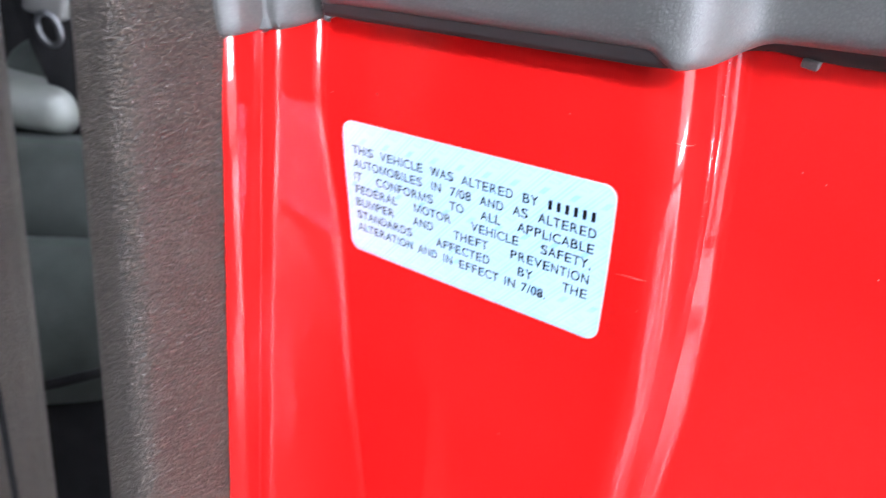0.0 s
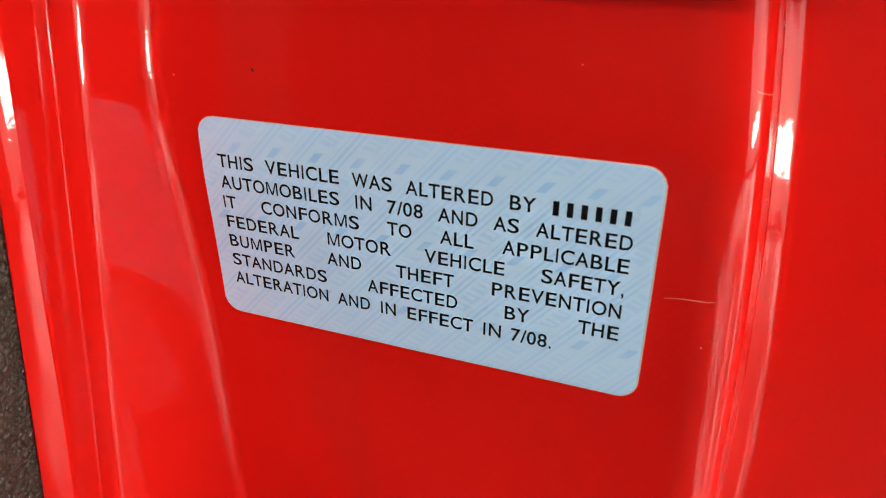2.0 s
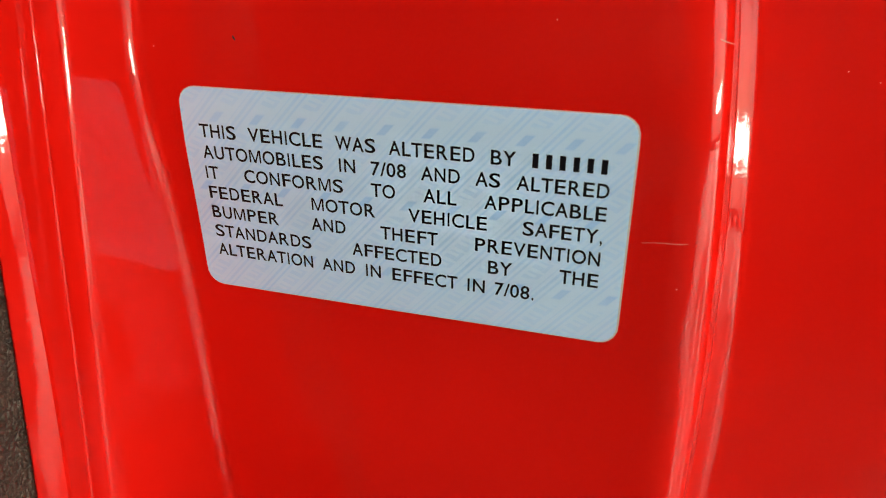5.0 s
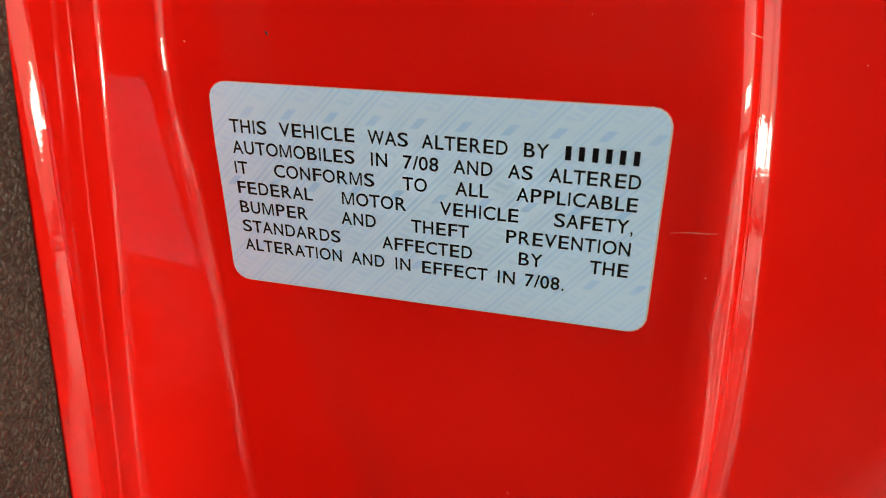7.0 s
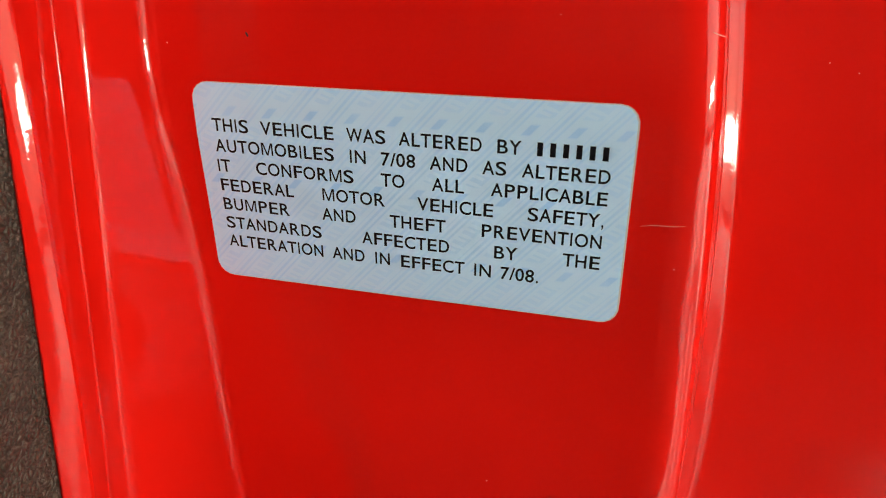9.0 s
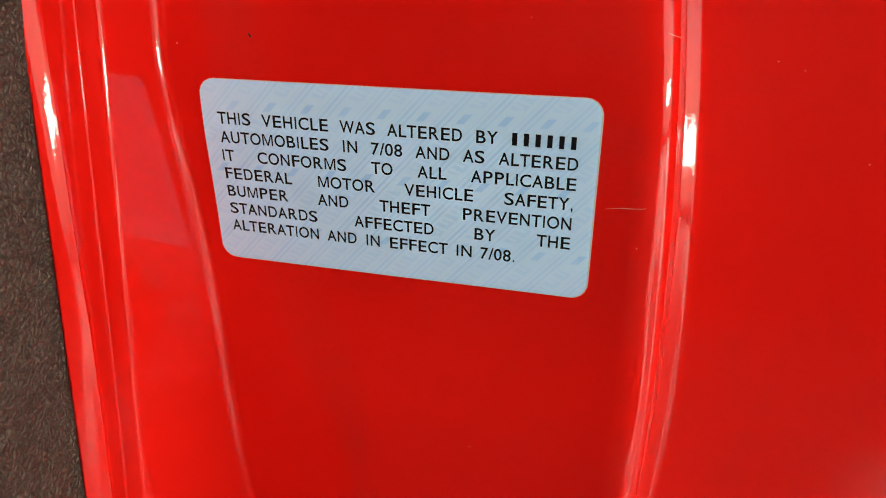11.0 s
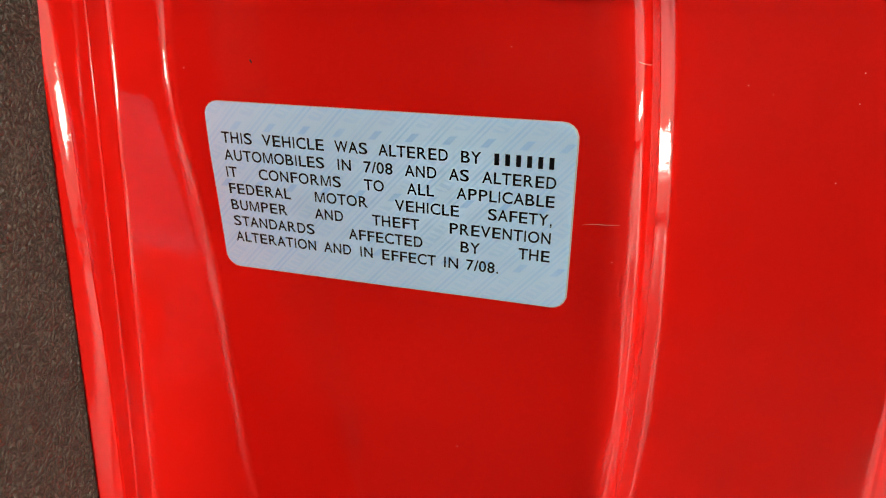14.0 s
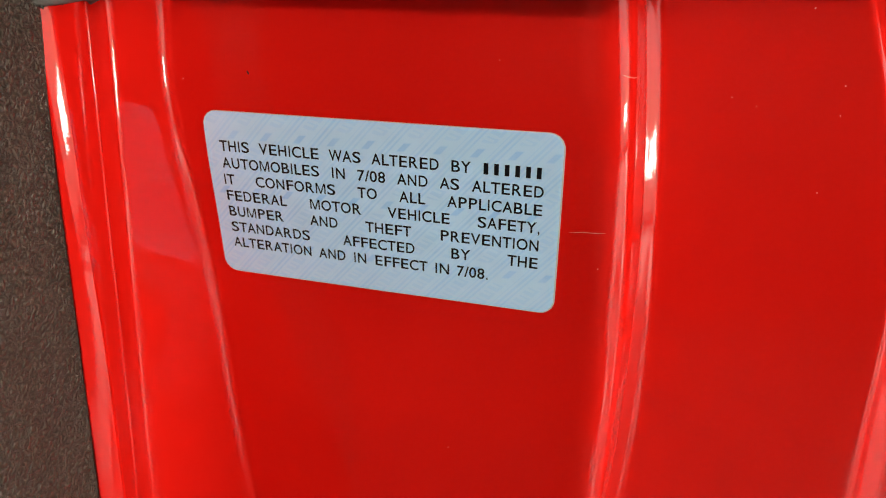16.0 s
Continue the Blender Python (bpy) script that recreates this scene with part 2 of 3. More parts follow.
def sheet(rows, thick=0.0012):
    """A skin through rows of points (all of one length), given a thickness behind it."""
    bm = bmesh.new()
    n = len(rows[0])
    front = [[bm.verts.new(p) for p in row] for row in rows]
    for a, b in zip(front[:-1], front[1:]):
        for i in range(n - 1):
            bm.faces.new((a[i], a[i + 1], b[i + 1], b[i]))
    bm.normal_update()
    back = [[bm.verts.new(v.co - v.normal * thick) for v in row] for row in front]
    for a, b in zip(back[:-1], back[1:]):
        for i in range(n - 1):
            bm.faces.new((a[i], b[i], b[i + 1], a[i + 1]))
    # the rim has corners of its own, so that the skin shades flat up to its edge
    rims = [(front[0][::-1], back[0][::-1]), (front[-1], back[-1]),
            ([r[0] for r in front], [r[0] for r in back]), ([r[-1] for r in front][::-1], [r[-1] for r in back][::-1])]
    for f, b in rims:
        f2, b2 = [bm.verts.new(v.co) for v in f], [bm.verts.new(v.co) for v in b]
        for k in range(len(f) - 1):
            bm.faces.new((f2[k], f2[k + 1], b2[k + 1], b2[k]))
    return bm


def smooth(a, b, x):
    t = max(0.0, min(1.0, (x - a) / (b - a)))
    return t * t * (3 - 2 * t)


# ---- the pillar's section ----
Z0 = 0.75


def face(x, u):
    """The y of the broad painted face, which swells forward towards its lower outer corner."""
    swell = 0.034 * (math.hypot(u + 0.006, 0.012) - (u + 0.006) - 0.0075)
    twist = (0.8 * x * min(0.0, u) if x > 0 else 1.2 * x * min(0.0, u - 0.012)) * math.exp(-(u / 0.05) ** 2)
    return (0.11 * u * smooth(0.02, 0.07, -u) * smooth(-0.050, -0.005, x) if u < 0 else 0.08 * u * smooth(0.02, 0.06, u)) - swell * max(0.0, (x + 0.008) / 0.07) ** 1.5 + twist - 0.0015 * max(0.0, (x - 0.046) / 0.020) ** 2


def inner_edge(z):
    """Where the paint meets the trim at the height z."""
    u = max(-0.20, min(0.20, z - Z0))
    return -0.0688 - 0.035 * u, -0.0412 + 0.160 * u


def section(z):
    """Corners (x, y, radius, or how far the curve reaches along each side) of the painted pillar at the height z, from the cabin side outwards."""
    u = max(-0.16, min(0.09, z - Z0))
    x1, y1 = inner_edge(Z0 + u)
    k = smooth(-0.010, 0.045, -u)
    xl = 0.0021 - 0.018 * max(-0.04, min(0.04, u - 0.012))
    # the strip along the trim, a little bowed, from (bx, by) to (gx, gy)
    bx, by = x1 + 0.0002, y1 - 0.0004
    gx, gy, bow = x1 + xl + 0.00045 + 0.0009 * k, y1 + 0.0037, 0.00034
    x3, y3 = -0.0650 - 0.020 * u, -0.0237 + 0.160 * u
    yp = face(-0.05, u)
    x4 = x3 + 0.24 * (yp - y3)
    x5 = 0.0672 - 0.045 * u - 0.50 * u * u
    yp5 = face(x5, u) + 0.05 * max(0.0, u)
    x6 = 0.0780 - 0.035 * u - 0.75 * u * u
    y6 = 0.0219 + 0.163 * u
    x7 = 0.1415 - 0.9 * max(0.0, u + 0.02) ** 1.5
    return [
        (x1 - 0.0050, y1 + 0.0030, 0.0),
        (bx, by, 0.0004),
        ((bx + gx) / 2 + 0.87 * bow, (by + gy) / 2 - 0.50 * bow, (0.0016, 0.0016)),
        (gx, gy, 0.0004),
        (gx - 0.0001, gy + 0.0012, 0.0004),
        (x3 - 0.0040, y3 - 0.0014, 0.0008),
        (x3, y3, (0.0026, 0.0007)),
        (x3 + 0.0009, y3 + 0.0013, (0.0008, 0.0018)),
        (x4, yp, (0.0044, 0.0024)),
        *[(x, face(x, u), 0.004) for x in (-0.024, -0.008, 0.012, 0.030, 0.044, 0.053)],
        (x5 + 0.0008, yp5, (0.0085, 0.0085)),
        (x6 - 0.0059 - 0.019 * u, y6 - 0.0037 + 0.019 * u, 0.0012),
        (x6 - 0.0014 - 0.019 * u, y6 + 0.0005 + 0.014 * u, 0.0045),
        (x7, y6 + 0.0020, 0.0040),
        (x7 + 0.0035, y6 + 0.0075, 0.0020),
        (x7 + 0.0120, y6 + 0.0160, 0.0040),
        (0.2050, y6 + 0.0190, 0.0080),
        (0.2150, y6 + 0.0600, 0.0),
    ]


STEPS, FLATS = 7, 8
FLUTES = ((0.0, 0.0), (0.10, 0.00002), (0.24, -0.00005), (0.40, 0.00006), (0.53, -0.00003), (0.68, 0.00007), (0.82, -0.00004), (0.95, 0.0))


def outline(z):
    """The section at the height z with its corners rounded, as points (x, y); all heights give the same number."""
    s = [(Vector((x, y)), r) for x, y, r in section(z)]
    pts = [s[0][0]]
    for (a, _), (b, r), (c, _) in zip(s[:-2], s[1:-1], s[2:]):
        da, dc = (a - b), (c - b)
        half = math.acos(max(-1, min(1, da.normalized().dot(dc.normalized())))) / 2
        if isinstance(r, tuple):
            first, last = min(r[0], 0.7 * da.length), min(r[1], 0.7 * dc.length)
        else:
            first = last = min(max(r / math.tan(half), 0.0012 if half > 1.4 else 0.0), 0.46 * da.length, 0.46 * dc.length)
        p, q = b + da.normalized() * first, b + dc.normalized() * last
        for k in range(STEPS + 1):
            t = k / STEPS
            pts.append(p * (1 - t) ** 2 + b * 2 * t * (1 - t) + q * t * t)
    pts.append(s[-1][0])
    dense = []
    for i, (a, b) in enumerate(zip(pts[:-1], pts[1:])):
        # the flats between the corners get close points at their ends, so that they shade flat
        steps = (0.0, 0.03, 0.12, 0.3, 0.5, 0.7, 0.88, 0.97) if i % (STEPS + 1) == 0 else (0.0,)
        if i == 16 * (STEPS + 1):
            # the narrow band of the outer step is faintly fluted from drawing the sheet
            out = Vector((b.y - a.y, a.x - b.x)).normalized()
            dense += [a.lerp(b, t) + out * h for t, h in FLUTES]
        else:
            dense += [a.lerp(b, t) for t in steps]
    return dense + [pts[-1]]


def heights(lo, hi, n):
    return [lo + (hi - lo) * i / (n - 1) for i in range(n)]


LEVELS = [0.0, 0.2, 0.4] + heights(0.55, 0.84, 75)


def pillar():
    ob = empty("door_pillar", (0, 0, 0), "glossy red painted car door pillar with stepped flanges", "car pillar")
    rows = [[(p.x, p.y, z) for p in outline(z)] for z in LEVELS]
    def flat(k):
        return (STEPS + FLATS) * k + 4

    n = len(rows[0])
    for name, a, b in (("inner_flange", 0, flat(7)), ("pillar_face", flat(7), flat(17)), ("outer_flange", flat(17), n - 1)):
        part(name, sheet([r[a:b + 1] for r in rows]), PAINT, ob)
    return ob


PILLAR = pillar()


def on_panel(x, z):
    """The y of the broad painted face at x and z."""
    return face(x, z - Z0)


# ---- pillar trim ----
def pillar_trim():
    ob = empty("pillar_trim", (-0.07, -0.06, 0), "dark brown-grey grained plastic trim beside the red pillar", "car trim")
    rows = []
    for z in [0.0, 0.3] + heights(0.5, 0.98, 50):
        x1, y1 = inner_edge(z)
        lap = 0.0017 * smooth(0.015, 0.065, z - Z0)
        s = [(x1 - 0.0080, y1 + 0.0040, 0), (x1 - 0.0006 + lap, y1 + 0.0006, 0.0012), (x1 + 0.0008, y1 - 0.0200, 0.02),
             (x1 + 0.0030, y1 - 0.0380, 0.0080), (x1 - 0.0180, y1 - 0.0390, 0.004), (x1 - 0.0320, y1 - 0.0200, 0)]
        pts = [Vector(s[0][:2])]
        for a, b, c in zip(s[:-2], s[1:-1], s[2:]):
            A, B, C = Vector(a[:2]), Vector(b[:2]), Vector(c[:2])
            cut = min(b[2], 0.45 * (A - B).length, 0.45 * (C - B).length)
            p, q = B + (A - B).normalized() * cut, B + (C - B).normalized() * cut
            for k in range(9):
                t = k / 8
                pts.append(p * (1 - t) ** 2 + B * 2 * t * (1 - t) + q * t * t)
        pts.append(Vector(s[-1][:2]))
        rows.append([(p.x, p.y, z) for p in pts[::-1]])
    part("trim_panel", sheet(rows, 0.002), TRIM, ob)
    return ob


pillar_trim()


# ---- upper cover over the pillar ----

def cover_drop(x):
    """How far the cover stands off the paint, and the height of its lower edge, at x."""
    inner, step = 1 - smooth(-0.062, -0.052, x), smooth(0.054, 0.064, x) * (1 - smooth(0.068, 0.080, x))
    off = 0.0105 - 0.0075 * inner - 0.0060 * step
    low = 0.8140 - 0.0075 * inner - 0.0038 * step + 0.0008 * smooth(0.070, 0.080, x)
    return off, low


def offset_outline(z, push):
    o = outline(z)
    pts = []
    for i, p in enumerate(o):
        a, b = o[max(0, i - 1)], o[min(len(o) - 1, i + 1)]
        t = (b - a).normalized() if (b - a).length > 1e-9 else Vector((1, 0))
        pts.append(p + Vector((t.y, -t.x)) * push(p.x))
    return pts


def cover_path():
    """The cover's outer line seen from above: flat over the broad face, a rounded column over the step, then the outer panel."""
    left = [p for p in offset_outline(0.812, lambda x: cover_drop(x)[0])[10:] if p.x < 0.048]
    right = [Vector(p) for p in ((0.050, -0.0055), (0.058, -0.0054), (0.0640, -0.0030), (0.0680, 0.0035), (0.0708, 0.0115), (0.0745, 0.0185), (0.081, 0.0208),
                                 (0.100, 0.0213), (0.140, 0.0232), (0.180, 0.0270), (0.206, 0.0310))]
    for _ in range(3):
        cut = [right[0]]
        for p, q in zip(right[:-1], right[1:]):
            cut += [p.lerp(q, 0.25), p.lerp(q, 0.75)]
        right = cut + [right[-1]]
    return left + right


def upper_cover():
    ob = empty("pillar_cover", (0, 0, 0.82), "grey plastic upper pillar cover with a dark rubber seal", "car trim")
    path = cover_path()
    rows = []
    for lip, rise in ((-0.70, 0.0008), (-0.50, 0.0001), (-0.32, 0.0004), (-0.18, 0.0013), (-0.08, 0.0026), (-0.02, 0.0042), (0.0, 0.006), (0.05, 0.02), (0.13, 0.06), (0.27, 0.16)):
        row = []
        for i, p in enumerate(path):
            q, r = path[max(0, i - 1)], path[min(len(path) - 1, i + 1)]
            t = (r - q).normalized()
            off, low = cover_drop(p.x)
            p2 = p + Vector((t.y, -t.x)) * off * lip
            row.append((p2.x, p2.y, low + rise))
        rows.append(row)
    part("cover_panel", sheet(rows, 0.0012), COVER, ob)
    start = next(i for i, p in enumerate(outline(0.812)) if p.x > -0.058 and p.y > -0.002)
    rows = []
    for z, back in ((0.8102, 0.0060), (0.8104, 0.0010), (0.8122, 0.0), (0.822, 0.0)):
        b2 = offset_outline(0.812, lambda x: 0.0080 - 0.0045 * smooth(0.056, 0.064, x) - back)[start:]
        rows.append([(p.x, p.y, z + 0.0012 * smooth(0.066, 0.078, p.x) - 0.0014 * smooth(0.078, 0.092, p.x)) for p in b2])
    part("rubber_seal", sheet(rows, 0.001), RUBBER, ob, "matt black rubber seal")
    clip = rounded_box((0.0046, 0.0040, 0.0026), 0.0007, pose(0.0870, 0.0320, 0.8096, 0, 10, 0))
    part("seal_clip", clip, COVER, ob, "small grey plastic tab")
    return ob


upper_cover()


# ---- the label ----
LABEL_Y = -0.00045


def rounded_plate(x0, x1, z0, z1, r, lift=0.00045, n=48):
    """The label's sheet, bent to the painted face, its corners cut round."""
    rows = []
    for i in range(25):
        z = z0 + (z1 - z0) * (0.5 - 0.5 * math.cos(math.pi * i / 24))
        d = max(0.0, r - min(z - z0, z1 - z))
        inset = r - math.sqrt(max(0.0, r * r - d * d))
        rows.append([(x, on_panel(x, z) - lift, z) for x in heights(x0 + inset, x1 - inset, n)])
    return sheet(rows, lift * 0.66)


def text_mesh(text, bold=0.0):
    cu = bpy.data.curves.new("text", "FONT")
    cu.body, cu.resolution_u, cu.offset = text, 4, bold
    ob = bpy.data.objects.new("text", cu)
    scene.collection.objects.link(ob)
    me = bpy.data.meshes.new_from_object(ob.evaluated_get(bpy.context.evaluated_depsgraph_get()))
    bpy.data.objects.remove(ob)
    bpy.data.curves.remove(cu)
    return me


# set widths of a plain grotesque face: advance, and where the letter's own shape begins and ends, in thousandths
SET = {"A": (667, 14, 654), "B": (667, 74, 627), "C": (722, 44, 681), "D": (722, 81, 674), "E": (667, 86, 616), "F": (611, 86, 583), "H": (722, 77, 646),
       "I": (278, 91, 188), "L": (556, 76, 537), "M": (833, 73, 761), "N": (722, 76, 646), "O": (778, 39, 739), "P": (667, 86, 622), "R": (722, 88, 684),
       "S": (667, 49, 620), "T": (611, 14, 597), "U": (722, 79, 644), "V": (667, 20, 647), "W": (944, 16, 928), "Y": (667, 14, 653),
       "0": (556, 37, 519), "7": (556, 37, 523), "8": (556, 38, 517), "/": (278, -17, 295), ".": (278, 87, 191), ",": (278, 87, 191)}


def spans(text):
    """Where each letter of a word begins and ends."""
    at, out = 0, []
    for ch in text:
        step, a, b = SET[ch]
        out.append((at + a, at + b))
        at += step
    return out


GLYPHS = {}
BOLD = 0.012


def glyph(ch):
    """The faces of one letter, a little bolder than the plain face, and its width."""
    if ch not in GLYPHS:
        if ch == "M":
            w, t, h = 0.66, 0.088, 0.682
            ring = [(0, 0), (t, 0), (t, h * 0.84), (w / 2 - 0.046, 0), (w / 2 + 0.046, 0), (w - t, h * 0.84), (w - t, 0), (w, 0), (w, h), (w - 0.128, h),
                    (w / 2, 0.125), (0.128, h), (0, h)]
            GLYPHS[ch] = ([[Vector((x, y, 0)) for x, y in ring]], 0.0, w)
        else:
            me = text_mesh(ch, BOLD)
            faces = [[me.vertices[v].co.copy() for v in p.vertices] for p in me.polygons]
            xs = [v.co.x for v in me.vertices]
            GLYPHS[ch] = (faces, min(xs), max(xs) - min(xs))
            bpy.data.meshes.remove(me)
    return GLYPHS[ch]


# each printed line: words with the millimetres at which they begin and end, from the label's middle
LINES = [
    [("THIS", -47.1, -37.9), ("VEHICLE", -34.8, -16.7), ("WAS", -13.6, -4.3), ("ALTERED", -1.2, 17.8), ("BY", 21.3, 26.6), ("", 29.6, 46.5)],
    [("AUTOMOBILES", -47.0, -16.9), ("IN", -13.0, -9.2), ("7/08", -5.5, 2.6), ("AND", 6.0, 14.7), ("AS", 18.1, 23.5), ("ALTERED", 27.0, 46.2)],
    [("IT", -47.1, -43.8), ("CONFORMS", -37.1, -12.4), ("TO", -5.7, 0.0), ("ALL", 6.5, 14.0), ("APPLICABLE", 20.2, 46.1)],
    [("FEDERAL", -47.1, -27.9), ("MOTOR", -20.5, -4.9), ("VEHICLE", 3.0, 20.9), ("SAFETY,", 28.8, 45.7)],
    [("BUMPER", -47.2, -29.5), ("AND", -21.0, -12.4), ("THEFT", -3.8, 9.8), ("PREVENTION", 18.4, 45.7)],
    [("STANDARDS", -47.2, -21.5), ("AFFECTED", -11.0, 10.7), ("BY", 21.5, 26.9), ("THE", 37.4, 45.8)],
    [("ALTERATION", -47.2, -21.5), ("AND", -19.0, -10.6), ("IN", -7.8, -4.1), ("EFFECT", -1.2, 14.5), ("IN", 16.9, 20.9), ("7/08.", 23.2, 32.1)],
]
CAP = 0.00312
SLANT = -0.0085


def certification_label():
    ob = empty("certification_label", (0, 0, Z0), "pale blue printed certification label stuck on red paint", "label")
    sheet_ob = part("label_sheet", rounded_plate(-0.0513, 0.0507, 0.7251, 0.7757, 0.0040), PAPER, ob)
    # a slightly larger pale sheet stands for the highlight on the label's cut edge
    part("rim_highlight", rounded_plate(-0.05150, 0.05110, 0.72485, 0.77590, 0.0042, 0.00030), EDGE, ob, "pale rim painted as light caught on the label's edge")
    for row, words in enumerate(LINES):
        for text, x0, x1 in words:
            low = 0.76383 - 0.0051 * row
            shapes = []
            if text:
                cells = spans(text)
                k = (x1 - x0) / 1000 / (cells[-1][1] - cells[0][0])
                for ch, (a, b) in zip(text, cells):
                    faces, g0, gw = glyph(ch)
                    shapes.append([[Vector((x0 / 1000 + (a - cells[0][0] + (c.x - g0) / gw * (b - a)) * k, 0, low + c.y / 0.690 * CAP)) for c in f] for f in faces])
            else:
                # a trade name, drawn as plain bars
                w = (x1 - x0) / 1000 / 6
                for k in range(6):
                    a, b = x0 / 1000 + (k + 0.16) * w, x0 / 1000 + (k + 0.60) * w
                    shapes.append([[Vector((a, 0, low)), Vector((b, 0, low)), Vector((b, 0, low + CAP)), Vector((a, 0, low + CAP))]])
            for faces in shapes:
                bm = bmesh.new()
                seen = {}
                for f in faces:
                    vs = []
                    for c in f:
                        key = (round(c.x, 7), round(c.z, 7))
                        if key not in seen:
                            h = c.z + SLANT * c.x
                            seen[key] = bm.verts.new((c.x, on_panel(c.x, h) + LABEL_Y - 0.00005, h))
                        vs.append(seen[key])
                    if len(set(vs)) > 2:
                        try:
                            bm.faces.new(vs)
                        except ValueError:
                            pass
                part("letter" if text else "printed_bar", bm, INK, sheet_ob, smooth=False)
    return ob


certification_label()


# ---- marks on the paint ----
def surface_y(x, z):
    """The y of the painted outer step at x and z, right of the broad face's middle."""
    pts = [p for p in outline(z) if p.x > 0.03]
    for a, b in zip(pts[:-1], pts[1:]):
        if a.x <= x <= b.x and b.x > a.x:
            return a.y + (b.y - a.y) * (x - a.x) / (b.x - a.x)
    return pts[0].y


def scratch():
    rows = []
    for i in range(9):
        t = i / 8
        x = 0.0535 + 0.0095 * t
        z = 0.7492 + 0.0012 * t + 0.00015 * math.sin(t * 5)
        w = 0.00007 * math.sin(math.pi * (0.05 + 0.8 * t)) + 0.00001
        y = surface_y(x, z) - 0.00007
        rows.append([(x, y, z - w), (x, y - 0.00003, z), (x, y, z + w)])
    return part("scratch", sheet(rows, -0.00005), SCRATCH, PILLAR, "thin pale scratch in the red paint")


scratch()


def edge_scratch():
    rows = []
    for i in range(7):
        t = i / 6
        x, z = 0.0634 + 0.0034 * t, 0.7903 - 0.0016 * t
        w = 0.00009 * math.sin(math.pi * (0.15 + 0.8 * t)) + 0.00002
        y = surface_y(x, z) - 0.00007
        rows.append([(x, y, z - w), (x, y - 0.00003, z), (x, y, z + w)])
    part("scratch", sheet(rows, -0.00005), SCRATCH, PILLAR, "short pale scratch across the rounded edge")


edge_scratch()


def speck(name, x, z, y, r, mat, label, tall=1.15, turn=0):
    bm = bmesh.new()
    bmesh.ops.create_icosphere(bm, subdivisions=2, radius=1)
    for v in bm.verts:
        v.co *= 1 + 0.35 * noise.noise(v.co * 1.7 + Vector((x, y, z)) * 900)
    bm.transform(pose(x, y, z, 0, turn, 0) @ Matrix.Diagonal((r, r * 0.35, r * tall, 1)))
    return part(name, bm, mat, PILLAR, label)


speck("dirt_speck", -0.0365, 0.7866, on_panel(-0.0365, 0.7866), 0.00026, DIRT, "dark dirt speck on the paint", 2.6, -28)
for x, z, r in ((0.1196, 0.7855, 0.00016), (0.1196, 0.7779, 0.00014), (0.0921, 0.7813, 0.00014), (0.0986, 0.7793, 0.00012), (0.1173, 0.7574, 0.00016),
                (0.1280, 0.6943, 0.00014), (0.1355, 0.7113, 0.00020), (0.1092, 0.8043, 0.00018), (0.1092, 0.6643, 0.00024)):
    t = (x - 0.078) / 0.063
    speck("dust_speck", x, z, 0.0221 + 0.163 * max(-0.16, z - Z0) + 0.002 * t, r, DUST, "pale dust speck on the paint")
for x, z, r in ((-0.0566, 0.7841, 0.00013), (0.0230, 0.6786, 0.00018), (0.0619, 0.7401, 0.00013), (0.0330, 0.7930, 0.00010)):
    speck("dust_speck", x, z, on_panel(x, z), r, DUST, "pale dust speck on the paint")

rng = random.Random(5)
for k in range(16):
    z = 0.764 + 0.046 * (k + rng.random()) / 16
    u = z - Z0
    x = 0.0780 - 0.035 * u - 0.75 * u * u - 0.0064 - 0.0006 * rng.random()
    speck("dust_speck", x, z, surface_y(x, z), rng.uniform(0.00007, 0.00015), DUST, "pale dust speck in the painted groove")

# ---- cabin beyond the pillar ----
def cushion(name, size, r, at, turn, mat, parent, label="", puff=0.0):
    bm = rounded_box(size, r, None, 5)
    bmesh.ops.subdivide_edges(bm, edges=[e for e in bm.edges if e.calc_length() > 0.05], cuts=5, use_grid_fill=True)
    for v in bm.verts:
        f = (1 - (2 * v.co.x / size[0]) ** 2) * (1 - (2 * v.co.z / size[2]) ** 2)
        if v.co.y < 0:
            v.co.y -= puff * max(0.0, f)
    bm.transform(pose(*at, *turn))
    return part(name, bm, mat, parent, label)


def rear_seat():
    ob = empty("rear_seat", (-0.55, 0.1, 0.30), "dark grey-green leather rear seat with stitched cushions", "car seat")
    cushion("headrest_roll", (0.20, 0.10, 0.050), 0.022, (-0.675, 0.168, 0.638), (-12, 8, 26), LIT_LEATHER, ob, "grey leather roll, the light on it put into its paler colour", 0.008)
    cushion("side_bolster", (0.26, 0.10, 0.17), 0.034, (-0.585, 0.270, 0.640), (-12, -24, 26), LEATHER, ob, "", 0.012)
    cushion("backrest", (0.44, 0.12, 0.128), 0.022, (-0.585, 0.150, 0.550), (-14, 0, 26), LEATHER, ob, "", 0.012)
    cushion("seat_cushion", (0.46, 0.14, 0.150), 0.034, (-0.500, 0.090, 0.475), (-22, -3, 26), LEATHER, ob, "", 0.018)
    bm = rounded_box((0.30, 0.010, 0.008), 0.0035, pose(-0.393, 0.035, 0.484, -20, -21, 26))
    part("piping", bm, CARPET, ob, "thin dark piping")
    cushion("seat_base", (0.48, 0.12, 0.34), 0.030, (-0.425, 0.075, 0.285), (-6, -20, 26), CARPET, ob, "charcoal cloth base", 0.01)


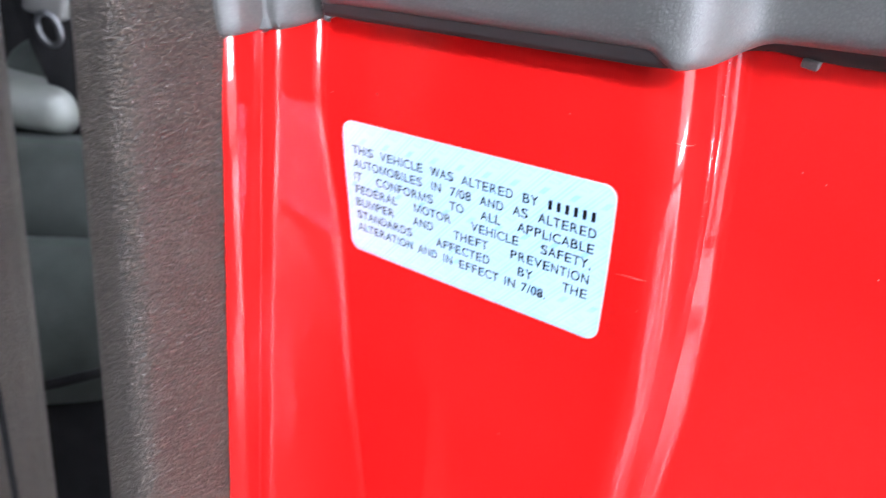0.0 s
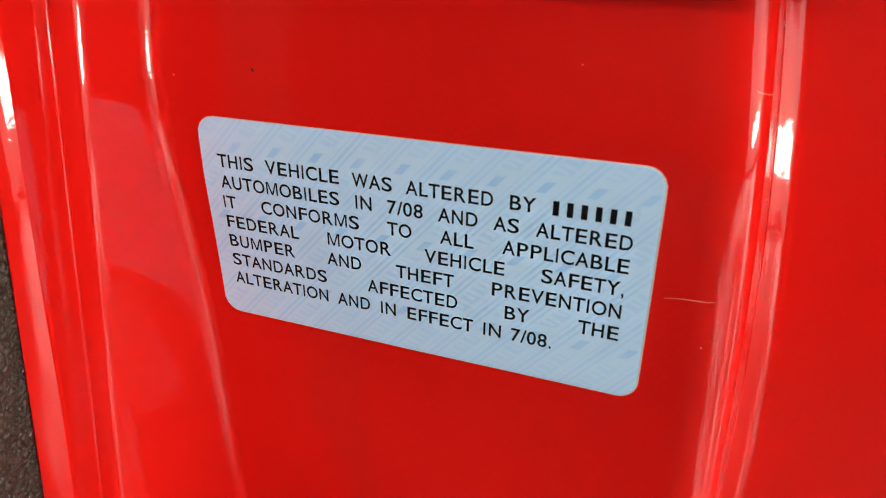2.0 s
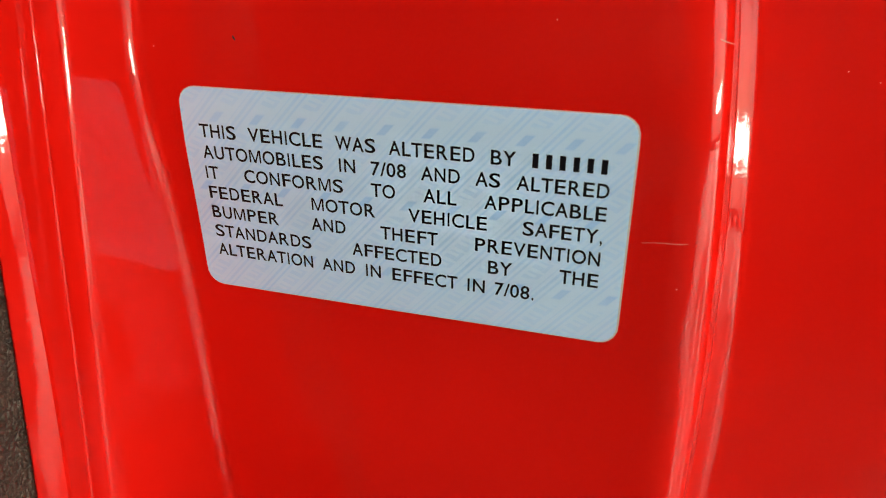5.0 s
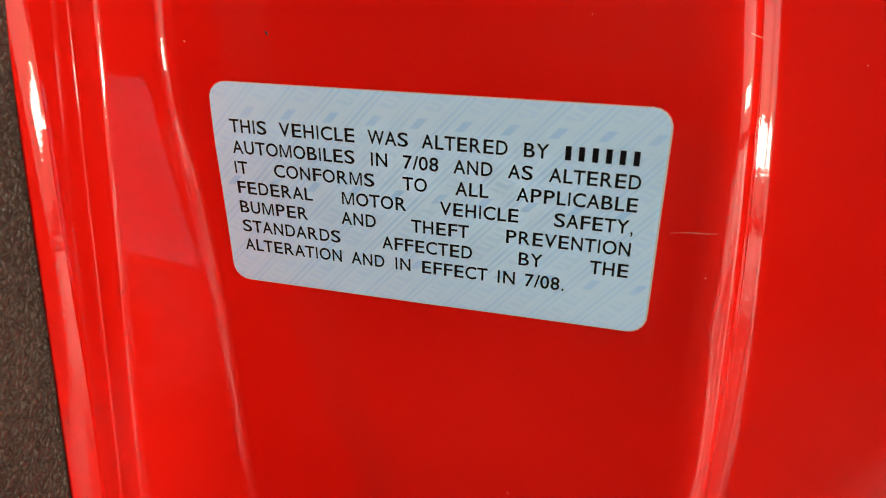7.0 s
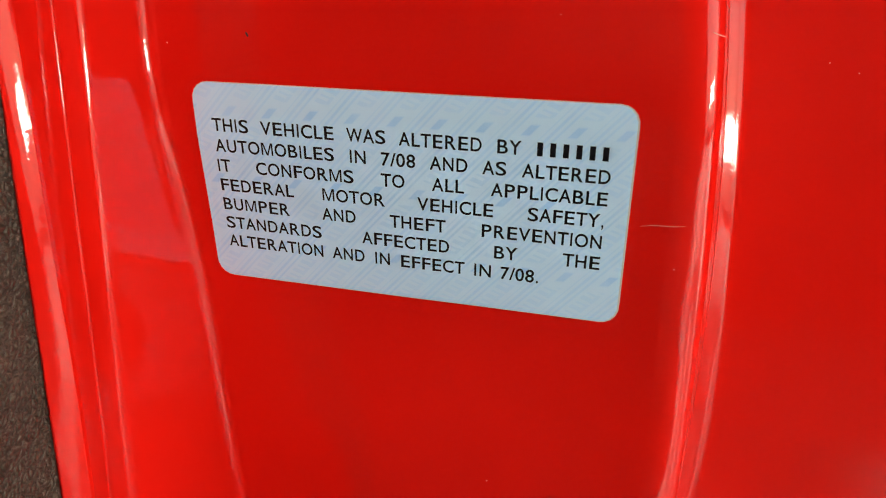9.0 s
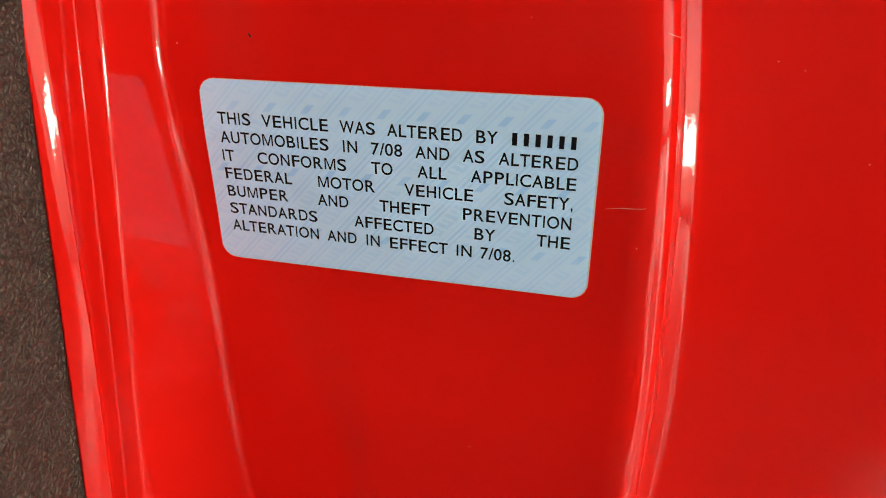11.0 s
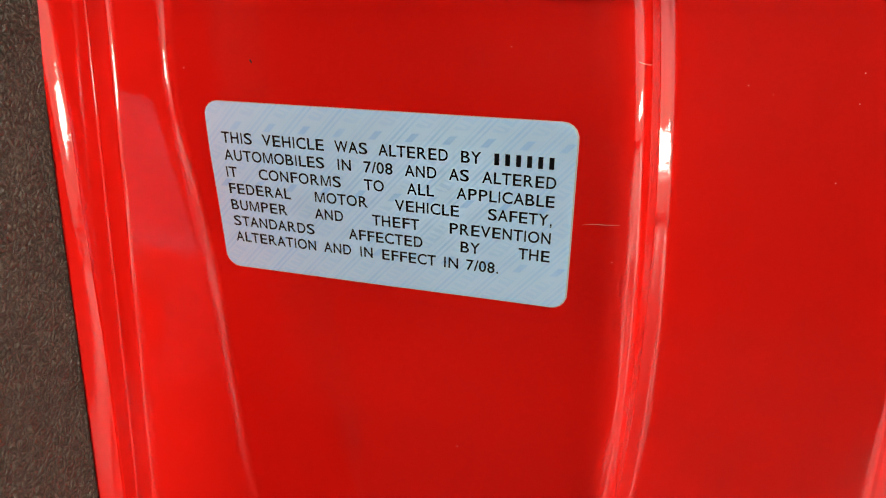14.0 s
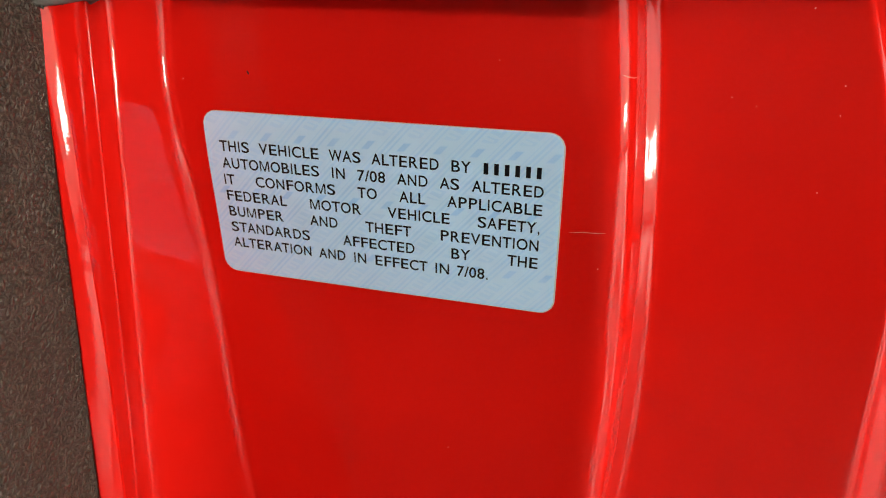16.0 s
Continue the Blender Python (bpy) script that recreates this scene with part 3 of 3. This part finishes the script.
def seat_belt():
    ob = empty("seat_belt_buckle", (-0.565, 0.170, 0.70), "dark seat belt buckle with a dull steel ring", "seat belt")
    bm = rounded_box((0.040, 0.014, 0.034), 0.005, pose(-0.566, 0.178, 0.742, 0, 15, 28))
    part("buckle_body", bm, COVER, ob)
    bm = bmesh.new()
    ring, tube = 20, 8
    vs = [[bm.verts.new(((0.0105 + 0.0028 * math.cos(b)) * math.cos(a), 0.0028 * math.sin(b), (0.0145 + 0.0028 * math.cos(b)) * math.sin(a)))
           for b in [2 * math.pi * j / tube for j in range(tube)]] for a in [2 * math.pi * i / ring for i in range(ring)]]
    for i in range(ring):
        for j in range(tube):
            bm.faces.new((vs[i][j], vs[(i + 1) % ring][j], vs[(i + 1) % ring][(j + 1) % tube], vs[i][(j + 1) % tube]))
    bm.transform(pose(-0.561, 0.171, 0.716, 0, -10, 28))
    part("belt_ring", bm, STEEL, ob, "dull steel ring")
    cushion("belt_webbing", (0.05, 0.004, 0.22), 0.0018, (-0.575, 0.190, 0.66), (0, -14, 28), CARPET, ob, "black webbing")


def front_seat():
    ob = empty("front_seat", (-0.25, -0.10, 0.2), "dark brown-grey grained front seat back", "car seat")
    back = cushion("seat_back", (0.16, 0.20, 0.62), 0.030, (-0.290, -0.141, 0.652), (0, 16, 0), TRIM, ob)
    seam = rounded_box((0.0035, 0.0035, 0.54), 0.0015, pose(-0.290, -0.141, 0.652, 0, 16, 0) @ pose(0.0795, 0.066, 0))
    part("seat_piping", seam, CARPET, back, "dark piping along the seat's edge")


def cabin_panel():
    tagged(part("cabin_side_panel", rounded_box((0.9, 0.05, 1.36), 0.02, pose(-0.85, 0.36, 0.675, -8, 0, 30)), CARPET), "charcoal cloth panel behind the rear seat", "car panel")


# unseen dark block for the cabin floor, added for the paint to mirror
tagged(part("dark_floor_block", rounded_box((1.50, 3.2, 0.28), 0.02, pose(-0.86, -0.80, 0.14)), CARPET), "unseen charcoal cabin floor, added to keep reflections in the paint dark", "floor", kind="structure")
# unseen slab in the roof's place, added to keep lamp light off the cabin
tagged(part("cabin_shade_slab", rounded_box((1.45, 3.4, 0.05), 0.02, pose(-0.90, -0.75, 1.355)), CARPET), "unseen dark slab added above the cabin to shade it", "car roof", kind="structure")
rear_seat()
seat_belt()
front_seat()
cabin_panel()


# ---- the room ----
def room():
    x0, x1, y0, y1, h = -5.0, 5.0, -6.0, 4.0, 3.2
    tagged(part("floor", box((x0, y0, -0.15), (x1, y1, 0)), CONCRETE), "sealed concrete floor, dark by the car, with added pale patches that brighten reflections", "floor", kind="structure")
    tagged(part("ceiling", box((x0, y0, h), (x1, y1, h + 0.15)), CEIL), "white painted ceiling", "ceiling", kind="structure")
    tagged(part("wall_north", box((x0, y1, 0), (x1, y1 + 0.2, h)), WALL), "pale painted wall", "wall", kind="structure")
    tagged(part("wall_south", box((x0, y0 - 0.2, 0), (x1, y0, h)), DARK_WALL), "dark grey painted wall", "wall", kind="structure")
    tagged(part("wall_west", box((x0 - 0.2, y0, 0), (x0, y1, h)), DARK_WALL), "dark grey painted wall", "wall", kind="structure")
    # the unseen wall with the wide window that holds the added lamps
    east = empty("wall_east", (x1, -1, 0), "unseen dark painted wall with a wide opening for added lamps", "wall", kind="structure")
    wide, low = (-1.80, 3.90, 0.10, 2.20), (-0.55, 0.85, 0.46, 0.78)
    for lo, hi in (((y0, 0), (wide[0], h)), ((wide[1], 0), (y1, h)), ((wide[0], 0), (wide[1], wide[2])), ((wide[0], wide[3]), (wide[1], h))):
        part("wall_section", box((x1, lo[0], lo[1]), (x1 + 0.2, hi[0], hi[1])), DARK_WALL, east)
    # area lamps added so that the paint has bright surroundings to reflect
    for (wy0, wy1, wz0, wz1), glow, x in ((wide, WIDE_GLOW, 0.05), (low, WINDOW_GLOW, 0.02)):
        la = bpy.data.lights.new("added_window_lamp", "AREA")
        la.shape, la.size, la.size_y = "RECTANGLE", wy1 - wy0, wz1 - wz0
        la.energy = glow * math.pi * (wy1 - wy0) * (wz1 - wz0)
        la.color = (1.0, 0.95, 0.87)
        ob = new("added_window_lamp", la)
        ob.matrix_basis = look((x1 + x, (wy0 + wy1) / 2, (wz0 + wz1) / 2), (0, (wy0 + wy1) / 2, (wz0 + wz1) / 2))
    # unseen lamps, added until the pillar and the reflected floor were bright enough
    for lx, ly in ((0.4, -2.0), (2.0, -2.4), (3.9, -1.2), (3.9, 1.4), (2.2, 0.9), (1.3, 2.2), (3.0, 2.6), (1.0, -4.4)):
        lamp = empty("ceiling_lamp", (lx, ly, h), "white ceiling lamp with a glowing diffuser, unseen, added to light the pillar", "ceiling lamp", "ceiling lamps")
        part("housing", rounded_box((1.3, 0.36, 0.06), 0.01, Matrix.Translation((lx, ly, h - 0.031))), LAMP_BODY, lamp)
        part("diffuser", rounded_box((1.22, 0.28, 0.02), 0.006, Matrix.Translation((lx, ly, h - 0.066))), LAMP_GLOW, lamp, "glowing white diffuser")


room()
